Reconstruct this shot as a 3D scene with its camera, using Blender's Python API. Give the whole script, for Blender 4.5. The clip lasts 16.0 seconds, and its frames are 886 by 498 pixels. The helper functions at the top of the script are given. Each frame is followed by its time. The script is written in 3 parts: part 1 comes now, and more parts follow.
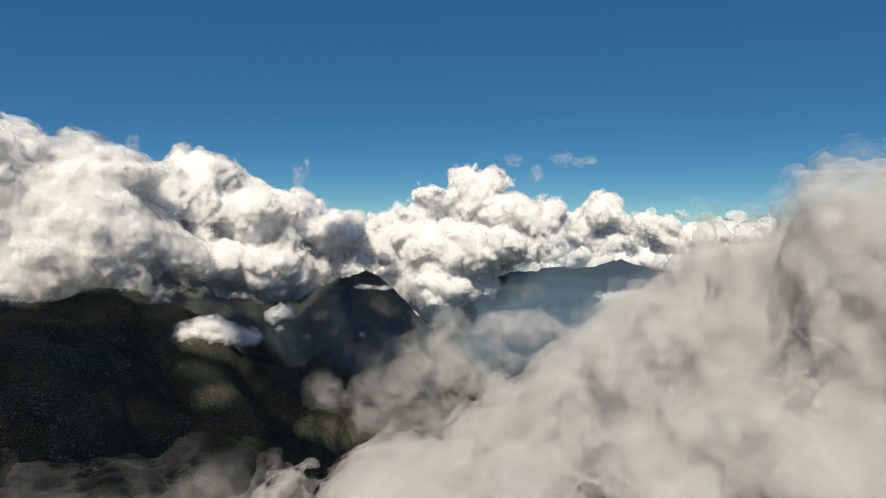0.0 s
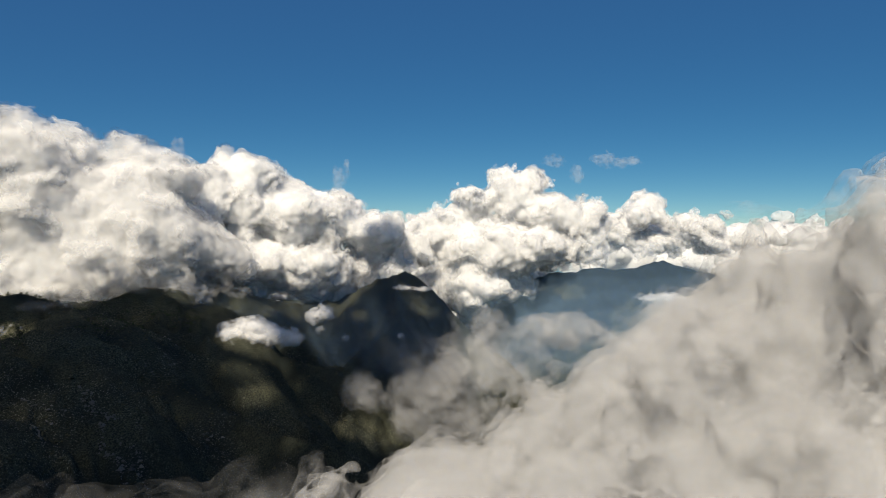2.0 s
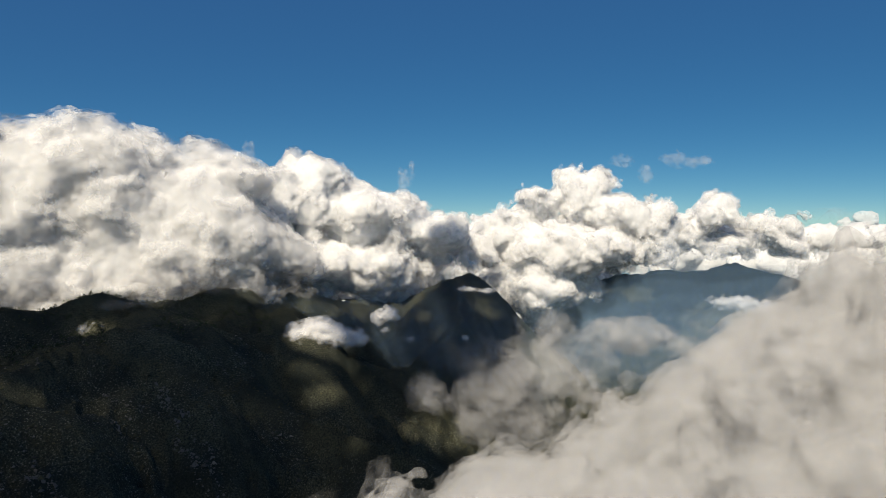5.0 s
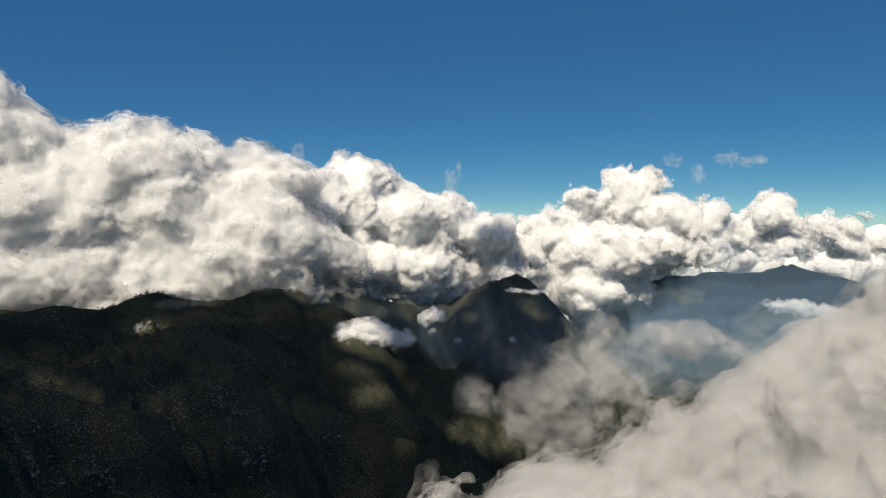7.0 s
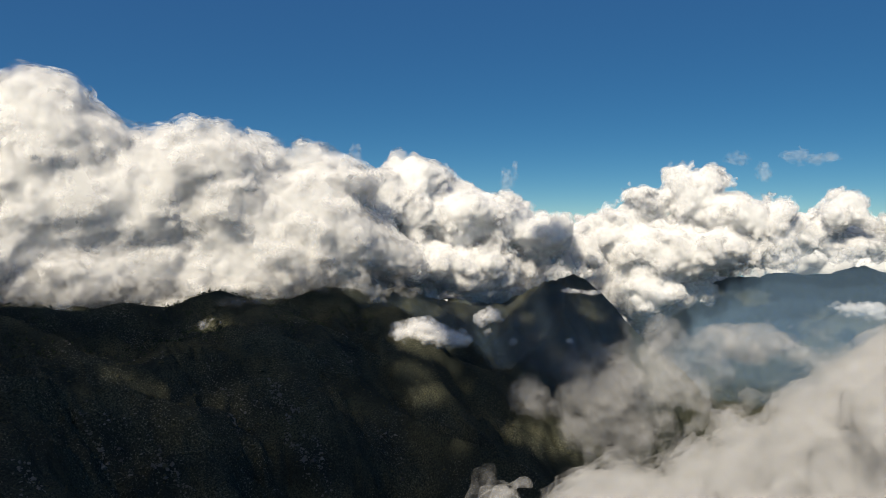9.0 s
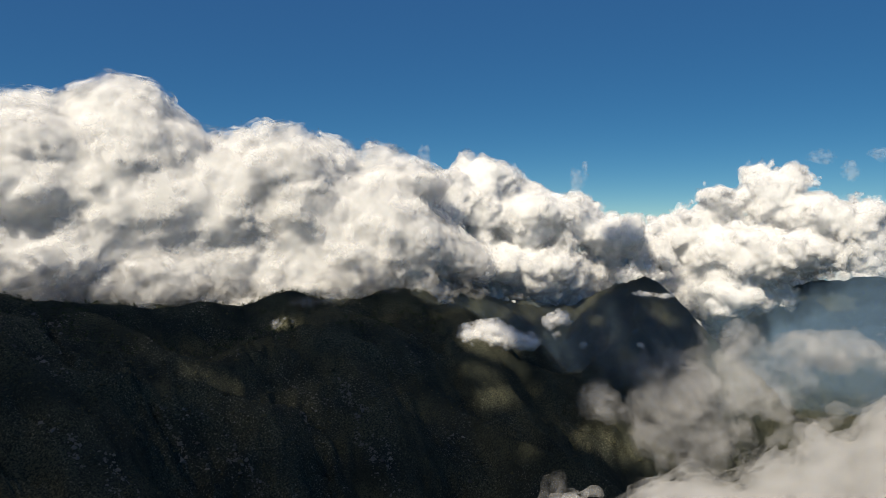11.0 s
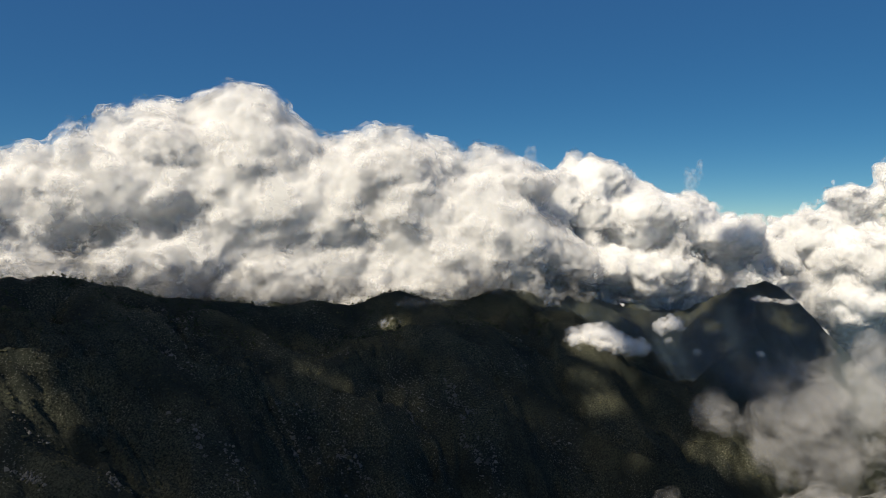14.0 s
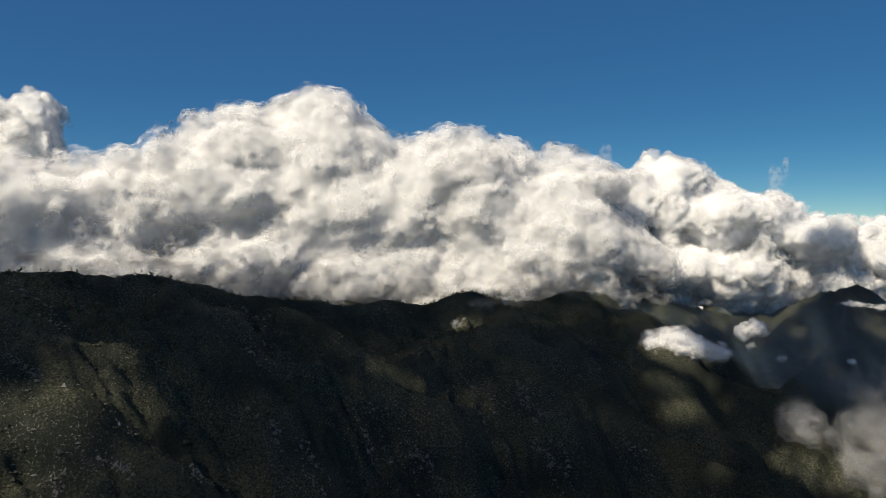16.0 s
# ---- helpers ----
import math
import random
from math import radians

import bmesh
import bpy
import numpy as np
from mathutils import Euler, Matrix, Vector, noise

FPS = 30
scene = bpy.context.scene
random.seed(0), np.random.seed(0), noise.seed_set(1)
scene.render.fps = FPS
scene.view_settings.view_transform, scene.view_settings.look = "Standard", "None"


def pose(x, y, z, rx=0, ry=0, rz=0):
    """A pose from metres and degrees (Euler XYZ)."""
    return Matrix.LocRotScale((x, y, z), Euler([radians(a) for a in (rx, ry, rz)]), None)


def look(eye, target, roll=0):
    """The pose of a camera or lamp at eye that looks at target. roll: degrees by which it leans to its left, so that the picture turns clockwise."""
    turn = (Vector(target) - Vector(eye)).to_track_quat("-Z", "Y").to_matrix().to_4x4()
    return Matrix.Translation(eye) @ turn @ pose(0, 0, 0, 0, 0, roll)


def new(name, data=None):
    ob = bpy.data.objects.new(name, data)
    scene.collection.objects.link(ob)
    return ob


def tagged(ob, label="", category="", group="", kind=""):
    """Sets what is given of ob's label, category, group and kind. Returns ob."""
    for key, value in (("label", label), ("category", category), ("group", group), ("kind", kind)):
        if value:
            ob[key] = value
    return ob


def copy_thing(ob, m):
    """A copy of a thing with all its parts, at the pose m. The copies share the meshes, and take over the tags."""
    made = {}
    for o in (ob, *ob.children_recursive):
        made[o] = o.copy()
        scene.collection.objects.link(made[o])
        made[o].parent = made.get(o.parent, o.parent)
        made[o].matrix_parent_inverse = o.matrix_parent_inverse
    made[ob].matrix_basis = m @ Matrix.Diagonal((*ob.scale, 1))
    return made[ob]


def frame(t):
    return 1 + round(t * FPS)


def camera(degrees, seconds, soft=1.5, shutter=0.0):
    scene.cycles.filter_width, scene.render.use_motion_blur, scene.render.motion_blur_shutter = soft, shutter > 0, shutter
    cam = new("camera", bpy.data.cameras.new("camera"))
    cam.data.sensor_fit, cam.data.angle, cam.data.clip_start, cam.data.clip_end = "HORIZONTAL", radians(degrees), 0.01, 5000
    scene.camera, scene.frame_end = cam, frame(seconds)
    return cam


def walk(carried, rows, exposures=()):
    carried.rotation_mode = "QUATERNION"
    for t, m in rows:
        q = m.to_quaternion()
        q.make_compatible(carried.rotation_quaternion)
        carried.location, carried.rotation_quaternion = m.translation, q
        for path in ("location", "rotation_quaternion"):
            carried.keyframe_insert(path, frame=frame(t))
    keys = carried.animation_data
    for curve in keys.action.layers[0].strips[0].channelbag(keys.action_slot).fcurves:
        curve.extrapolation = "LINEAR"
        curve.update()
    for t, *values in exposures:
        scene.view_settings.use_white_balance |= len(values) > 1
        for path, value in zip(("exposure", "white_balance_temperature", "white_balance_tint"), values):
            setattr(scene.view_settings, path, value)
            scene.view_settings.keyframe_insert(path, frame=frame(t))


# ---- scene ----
# A drone turns slowly over a mountain valley, rising a little: a dark ridge under banks of cumulus.
cam = camera(64.08, 16.0, soft=0.7)
PATH = [
    (0.0, pose(0.00, 0.00, 1000.00, 87.92, 0, 0.00)),
    (0.5, pose(-1.31, 1.59, 1001.86, 87.88, 0, 0.74)),
    (1.0, pose(-2.61, 3.14, 1003.68, 87.89, 0, 1.53)),
    (1.5, pose(-3.90, 4.67, 1005.47, 87.90, 0, 2.28)),
    (2.0, pose(-5.19, 6.16, 1007.23, 87.88, 0, 3.06)),
    (2.5, pose(-6.48, 7.62, 1008.96, 87.89, 0, 3.90)),
    (3.0, pose(-7.75, 9.06, 1010.65, 87.88, 0, 4.75)),
    (3.5, pose(-9.02, 10.47, 1012.30, 87.85, 0, 5.60)),
    (4.0, pose(-10.29, 11.84, 1013.93, 87.81, 0, 6.44)),
    (6.5, pose(-16.52, 18.27, 1021.54, 87.81, 0, 10.89)),
    (7.0, pose(-17.75, 19.46, 1022.97, 87.77, 0, 11.87)),
    (7.5, pose(-18.98, 20.62, 1024.36, 87.75, 0, 12.88)),
    (8.0, pose(-20.19, 21.76, 1025.71, 87.72, 0, 13.99)),
    (8.5, pose(-21.40, 22.87, 1027.03, 87.69, 0, 15.16)),
    (9.0, pose(-22.61, 23.94, 1028.32, 87.64, 0, 16.32)),
    (11.5, pose(-28.54, 28.87, 1034.26, 87.63, 0, 23.19)),
    (12.0, pose(-29.71, 29.76, 1035.35, 87.60, 0, 24.60)),
    (12.5, pose(-30.88, 30.62, 1036.41, 87.60, 0, 26.01)),
    (13.0, pose(-32.03, 31.46, 1037.43, 87.63, 0, 27.38)),
    (13.5, pose(-33.18, 32.27, 1038.41, 87.62, 0, 28.81)),
    (14.0, pose(-34.33, 33.04, 1039.37, 87.62, 0, 30.23)),
    (14.5, pose(-35.47, 33.79, 1040.29, 87.61, 0, 31.67)),
    (15.0, pose(-36.60, 34.50, 1041.17, 87.58, 0, 33.11)),
    (15.5, pose(-37.73, 35.19, 1042.03, 87.59, 0, 34.56)),
    (16.0, pose(-38.85, 35.84, 1042.85, 87.57, 0, 36.03)),
]
walk(cam, PATH, exposures=((0.0, 0.42, 8000, 8), (16.0, 0.42, 8000, 8)))

# ---- world and light ----
SUN_AZ, SUN_EL = -168.0, 46.0          # degrees, clockwise from +Y, and above the horizon
world = bpy.data.worlds.new("sky")
scene.world = world
world.use_nodes = True
wn = world.node_tree.nodes
sky = wn.new("ShaderNodeTexSky")
sky.sky_type = "NISHITA"
sky.sun_disc = False
sky.sun_elevation = radians(SUN_EL)
sky.sun_rotation = radians(SUN_AZ)
sky.altitude = 8000
sky.air_density = 1.0
sky.dust_density = 0.0
sky.ozone_density = 1.7
wn["Background"].inputs["Strength"].default_value = 0.098
tone = wn.new("ShaderNodeHueSaturation")
tone.inputs["Saturation"].default_value = 1.36
tone.inputs["Hue"].default_value = 0.4955
world.node_tree.links.new(sky.outputs["Color"], tone.inputs["Color"])
deep = wn.new("ShaderNodeMix")            # less glow low over the horizon, and a deeper blue all over
deep.data_type, deep.blend_type = "RGBA", "MULTIPLY"
deep.inputs["Factor"].default_value = 1.0
deep.inputs["B"].default_value = (0.40, 0.46, 0.35, 1)
even = wn.new("ShaderNodeMix")
even.data_type, even.blend_type = "RGBA", "ADD"
even.inputs["Factor"].default_value = 1.0
even.inputs["B"].default_value = (0.14, 0.47, 1.66, 1)
world.node_tree.links.new(tone.outputs["Color"], deep.inputs["A"])
world.node_tree.links.new(deep.outputs["Result"], even.inputs["A"])
world.node_tree.links.new(even.outputs["Result"], wn["Background"].inputs["Color"])

sun = new("sun", bpy.data.lights.new("sun", "SUN"))
sun.data.energy = 3.9
sun.data.angle = radians(1.1)
sun.data.color = (1.0, 0.975, 0.935)
sa, se = radians(SUN_AZ), radians(SUN_EL)
sun_way = Vector((math.sin(sa) * math.cos(se), math.cos(sa) * math.cos(se), math.sin(se)))
sun.matrix_world = look(sun_way * 3000 + Vector((0, 0, 1000)), (0, 0, 1000))
scene.cycles.transparent_max_bounces = 64
scene.cycles.max_bounces = 12
scene.cycles.diffuse_bounces = 8
scene.cycles.transmission_bounces = 12

EYE = 1000.0                          # height of the first camera above the datum


def at(az, dist, el):
    """A place by its bearing, horizontal distance and elevation seen from the start of the path."""
    a = radians(az)
    return np.array((dist * math.sin(a), dist * math.cos(a), EYE + dist * math.tan(radians(el))))


# ---- noise on arrays ----
PERM = np.random.RandomState(7).permutation(4096).astype(np.int32)
GRAD = np.random.RandomState(8).normal(size=(4096, 3)).astype(np.float32)
GRAD /= np.linalg.norm(GRAD, axis=1, keepdims=True)


def gradient_noise(p):
    """Gradient noise, about -0.8 to 0.8, at the rows of p."""
    c = np.floor(p)
    q = (p - c).astype(np.float32)
    c = c.astype(np.int32)
    u = q * q * q * (q * (q * 6 - 15) + 10)
    out = np.zeros(len(p), np.float32)
    for i in (0, 1):
        a = PERM[(c[:, 0] + i) & 4095]
        wx = u[:, 0] if i else 1 - u[:, 0]
        for j in (0, 1):
            b = PERM[(a + c[:, 1] + j) & 4095]
            wy = u[:, 1] if j else 1 - u[:, 1]
            for k in (0, 1):
                g = GRAD[PERM[(b + c[:, 2] + k) & 4095]]
                wz = u[:, 2] if k else 1 - u[:, 2]
                out += wx * wy * wz * (g[:, 0] * (q[:, 0] - i) + g[:, 1] * (q[:, 1] - j) + g[:, 2] * (q[:, 2] - k))
    return out * 1.4


# ---- meshes ----
def mesh_of(name, verts, quads, smooth=True):
    me = bpy.data.meshes.new(name)
    verts = np.asarray(verts, np.float32)
    quads = np.asarray(quads, np.int32)
    k = quads.shape[1]
    me.vertices.add(len(verts))
    me.vertices.foreach_set("co", verts.ravel())
    me.loops.add(quads.size)
    me.loops.foreach_set("vertex_index", quads.ravel())
    me.polygons.add(len(quads))
    me.polygons.foreach_set("loop_start", np.arange(0, quads.size, k, dtype=np.int32))
    me.polygons.foreach_set("use_smooth", np.full(len(quads), smooth))
    me.update()
    me.validate()
    return me


def iso_surface(f, level, origin, step):
    """Quads round the cells where the field f passes the level (surface nets)."""
    g = f - level
    ins = g > 0
    corner = [g[i:g.shape[0] - 1 + i, j:g.shape[1] - 1 + j, k:g.shape[2] - 1 + k]
              for i in (0, 1) for j in (0, 1) for k in (0, 1)]
    n_in = sum((c > 0).astype(np.int8) for c in corner)
    cell = (n_in > 0) & (n_in < 8)
    idx = np.argwhere(cell)
    val = np.stack([c[cell] for c in corner], 1)
    offs = np.array([(i, j, k) for i in (0, 1) for j in (0, 1) for k in (0, 1)], np.float32)
    total = np.zeros((len(idx), 3), np.float32)
    count = np.zeros(len(idx), np.float32)
    for a in range(8):
        for b in range(a + 1, 8):
            if np.abs(offs[a] - offs[b]).sum() != 1:
                continue
            hit = (val[:, a] > 0) != (val[:, b] > 0)
            s = val[hit, a] / (val[hit, a] - val[hit, b])
            total[hit] += offs[a] + s[:, None] * (offs[b] - offs[a])
            count[hit] += 1
    verts = origin + (idx + total / count[:, None]) * step
    number = np.full(cell.shape, -1, np.int32)
    number[cell] = np.arange(len(idx))
    quads = []
    for axis in range(3):
        b, c = (axis + 1) % 3, (axis + 2) % 3
        lo = [slice(1, -1)] * 3
        hi = [slice(1, -1)] * 3
        lo[axis], hi[axis] = slice(0, -1), slice(1, None)
        x0, x1 = ins[tuple(lo)], ins[tuple(hi)]
        edge = np.argwhere(x0 != x1)
        out = x0[tuple(edge.T)]
        base = edge.copy()
        base[:, b] += 1
        base[:, c] += 1
        ring = []
        for db, dc in ((0, 0), (-1, 0), (-1, -1), (0, -1)):
            e = base.copy()
            e[:, b] += db
            e[:, c] += dc
            ring.append(number[tuple(e.T)])
        q = np.stack(ring, 1)
        q[~out] = q[~out][:, ::-1]
        quads.append(q)
    quads = np.concatenate(quads)
    return verts, quads[(quads >= 0).all(1)]


# ---- materials ----
def material(name):
    m = bpy.data.materials.new(name)
    m.use_nodes = True
    n = m.node_tree.nodes
    n.clear()
    out = n.new("ShaderNodeOutputMaterial")
    return m, n, m.node_tree.links, out


def scatter_normal(n, l, share):
    """Light that has bounced about in a cloud leaves it nearly alike on all sides: the normal leans towards the sun by that share."""
    geo = n.new("ShaderNodeNewGeometry")
    lean = n.new("ShaderNodeMix")
    lean.data_type = "VECTOR"
    lean.inputs["Factor"].default_value = share
    l.new(geo.outputs["Normal"], lean.inputs[4])
    lean.inputs[5].default_value = sun_way
    unit = n.new("ShaderNodeVectorMath")
    unit.operation = "NORMALIZE"
    l.new(lean.outputs[1], unit.inputs[0])
    return unit.outputs[0]


def cloud_core_material(name, depth):
    """Thick cloud: light scatters about inside it over that many metres before it leaves."""
    m, n, l, out = material(name)
    b = n.new("ShaderNodeBsdfPrincipled")
    b.subsurface_method = "RANDOM_WALK"
    b.inputs["Base Color"].default_value = (0.985, 0.985, 0.985, 1)
    b.inputs["Roughness"].default_value = 1.0
    b.inputs["Specular IOR Level"].default_value = 0.0
    b.inputs["Subsurface Weight"].default_value = 1.0
    b.inputs["Subsurface Radius"].default_value = (1, 1, 1)
    b.inputs["Subsurface Scale"].default_value = depth
    l.new(b.outputs[0], out.inputs["Surface"])
    return m


def vapour_material(name, alpha, scale, lo=0.35, hi=0.65, tint=(0.80, 0.80, 0.80), even=True, detail=2.5):
    """Thin vapour: lets part of the light straight through, more where it is torn. Droplets have no facing side: one normal serves all."""
    m, n, l, out = material(name)
    d = n.new("ShaderNodeBsdfDiffuse")
    t = n.new("ShaderNodeBsdfTranslucent")
    d.inputs["Color"].default_value = t.inputs["Color"].default_value = (*tint, 1)
    facing = scatter_normal(n, l, 1.0 if even else 0.5)
    l.new(facing, d.inputs["Normal"])
    l.new(facing, t.inputs["Normal"])
    mix = n.new("ShaderNodeMixShader")
    mix.inputs[0].default_value = 0.25 if even else 0.4
    l.new(d.outputs[0], mix.inputs[1])
    l.new(t.outputs[0], mix.inputs[2])
    clear = n.new("ShaderNodeBsdfTransparent")
    geo = n.new("ShaderNodeNewGeometry")
    tex = n.new("ShaderNodeTexNoise")
    tex.inputs["Scale"].default_value = 1.0 / scale
    tex.inputs["Detail"].default_value = detail
    tex.inputs["Roughness"].default_value = 0.58
    l.new(geo.outputs["Position"], tex.inputs["Vector"])
    ramp = n.new("ShaderNodeMapRange")
    ramp.inputs["From Min"].default_value = lo
    ramp.inputs["From Max"].default_value = hi
    ramp.inputs["To Max"].default_value = alpha
    ramp.interpolation_type = "SMOOTHSTEP"
    l.new(tex.outputs["Fac"], ramp.inputs["Value"])
    veil = n.new("ShaderNodeMixShader")
    l.new(ramp.outputs[0], veil.inputs[0])
    l.new(clear.outputs[0], veil.inputs[1])
    l.new(mix.outputs[0], veil.inputs[2])
    l.new(veil.outputs[0], out.inputs["Surface"])
    return m


def terrain_material():
    m, n, l, out = material("mountain_ground")
    b = n.new("ShaderNodeBsdfPrincipled")
    b.inputs["Roughness"].default_value = 0.95
    b.inputs["Specular IOR Level"].default_value = 0.098
    geo = n.new("ShaderNodeNewGeometry")
    big = n.new("ShaderNodeTexNoise")
    big.inputs["Scale"].default_value = 1 / 160
    big.inputs["Detail"].default_value = 6
    l.new(geo.outputs["Position"], big.inputs["Vector"])
    ramp = n.new("ShaderNodeValToRGB")
    ramp.color_ramp.elements[0].position, ramp.color_ramp.elements[0].color = 0.36, (0.030, 0.037, 0.031, 1)
    ramp.color_ramp.elements[1].position, ramp.color_ramp.elements[1].color = 0.66, (0.094, 0.094, 0.060, 1)
    l.new(big.outputs["Fac"], ramp.inputs[0])
    fine = n.new("ShaderNodeTexNoise")
    fine.inputs["Scale"].default_value = 1 / 4.5
    fine.inputs["Detail"].default_value = 6
    fine.inputs["Roughness"].default_value = 0.72
    l.new(geo.outputs["Position"], fine.inputs["Vector"])
    # dark tufts and pale stony specks
    tuft_mask = n.new("ShaderNodeMapRange")
    tuft_mask.inputs["From Min"].default_value = 0.42
    tuft_mask.inputs["From Max"].default_value = 0.55
    l.new(fine.outputs["Fac"], tuft_mask.inputs["Value"])
    low = n.new("ShaderNodeMix")
    low.data_type = "RGBA"
    low.inputs["A"].default_value = (0.025, 0.028, 0.021, 1)
    l.new(tuft_mask.outputs[0], low.inputs["Factor"])
    l.new(ramp.outputs[0], low.inputs["B"])
    speck = n.new("ShaderNodeMapRange")
    speck.inputs["From Min"].default_value = 0.57
    speck.inputs["From Max"].default_value = 0.66
    l.new(fine.outputs["Fac"], speck.inputs["Value"])
    stony = n.new("ShaderNodeTexNoise")
    stony.inputs["Scale"].default_value = 1 / 210
    stony.inputs["Detail"].default_value = 3
    l.new(geo.outputs["Position"], stony.inputs["Vector"])
    stony_mask = n.new("ShaderNodeMapRange")
    stony_mask.inputs["From Min"].default_value = 0.42
    stony_mask.inputs["From Max"].default_value = 0.60
    l.new(stony.outputs["Fac"], stony_mask.inputs["Value"])
    both = n.new("ShaderNodeMath")
    both.operation = "MULTIPLY"
    l.new(speck.outputs[0], both.inputs[0])
    l.new(stony_mask.outputs[0], both.inputs[1])
    mix = n.new("ShaderNodeMix")
    mix.data_type = "RGBA"
    mix.inputs["B"].default_value = (0.30, 0.28, 0.24, 1)
    l.new(both.outputs[0], mix.inputs["Factor"])
    l.new(low.outputs["Result"], mix.inputs["A"])
    l.new(mix.outputs["Result"], b.inputs["Base Color"])
    bump = n.new("ShaderNodeBump")
    bump.inputs["Strength"].default_value = 1.0
    bump.inputs["Distance"].default_value = 6.0
    l.new(fine.outputs["Fac"], bump.inputs["Height"])
    l.new(bump.outputs[0], b.inputs["Normal"])
    l.new(b.outputs[0], out.inputs["Surface"])
    return m


WHITE = (0.98, 0.98, 0.98)
PALE = (0.56, 0.565, 0.58)
CORE = cloud_core_material("cloud_body", 170.0)
TUFT = cloud_core_material("tuft_body", 14.0)
FOG = cloud_core_material("fog_body", 90.0)
GROUND = terrain_material()
FRINGE = [vapour_material("cloud_fringe", alpha, 75, lo, hi, WHITE, False, 5)
          for alpha, lo, hi in ((0.55, 0.34, 0.50), (0.50, 0.41, 0.55), (0.45, 0.46, 0.59), (0.40, 0.51, 0.63), (0.36, 0.55, 0.67))]
SOFT = [vapour_material("cloud_mist", alpha, 90, lo, hi, WHITE, False, 5)
        for alpha, lo, hi in ((0.20, 0.05, 0.45), (0.22, 0.28, 0.56), (0.26, 0.42, 0.60), (0.28, 0.48, 0.64))]
WISP = [vapour_material("wisp", 0.24, 34, 0.26, 0.54, WHITE, False, 5), vapour_material("wisp_torn", 0.24, 30, 0.40, 0.62, WHITE, False, 6)]
MIST = vapour_material("mist", 0.21, 90, 0.05, 0.52, PALE, True, 6)
TORN = vapour_material("torn_mist", 0.15, 60, 0.44, 0.62, PALE, True, 7)
FILM = vapour_material("mist_film", 0.10, 50, 0.48, 0.65, PALE, True, 7)
VEIL2 = vapour_material("low_mist", 0.025, 14, 0.38, 0.64, PALE)
# distance haze: the blue of the lit air is put into this tint
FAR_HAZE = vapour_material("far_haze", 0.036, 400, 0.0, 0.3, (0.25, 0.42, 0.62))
SHRED = vapour_material("shred", 0.034, 30, 0.30, 0.62)
VEIL = vapour_material("veil", 0.072, 170, 0.30, 0.64, PALE, True, 6)
# the same air blue put into a thinner tint
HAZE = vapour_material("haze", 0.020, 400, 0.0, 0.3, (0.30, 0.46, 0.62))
SHADE_DECK_VEIL = vapour_material("shade_deck_veil", 0.835, 240, 0.06, 0.60, WHITE, True, 3)

# ---- terrain ----
VALLEY = 210.0
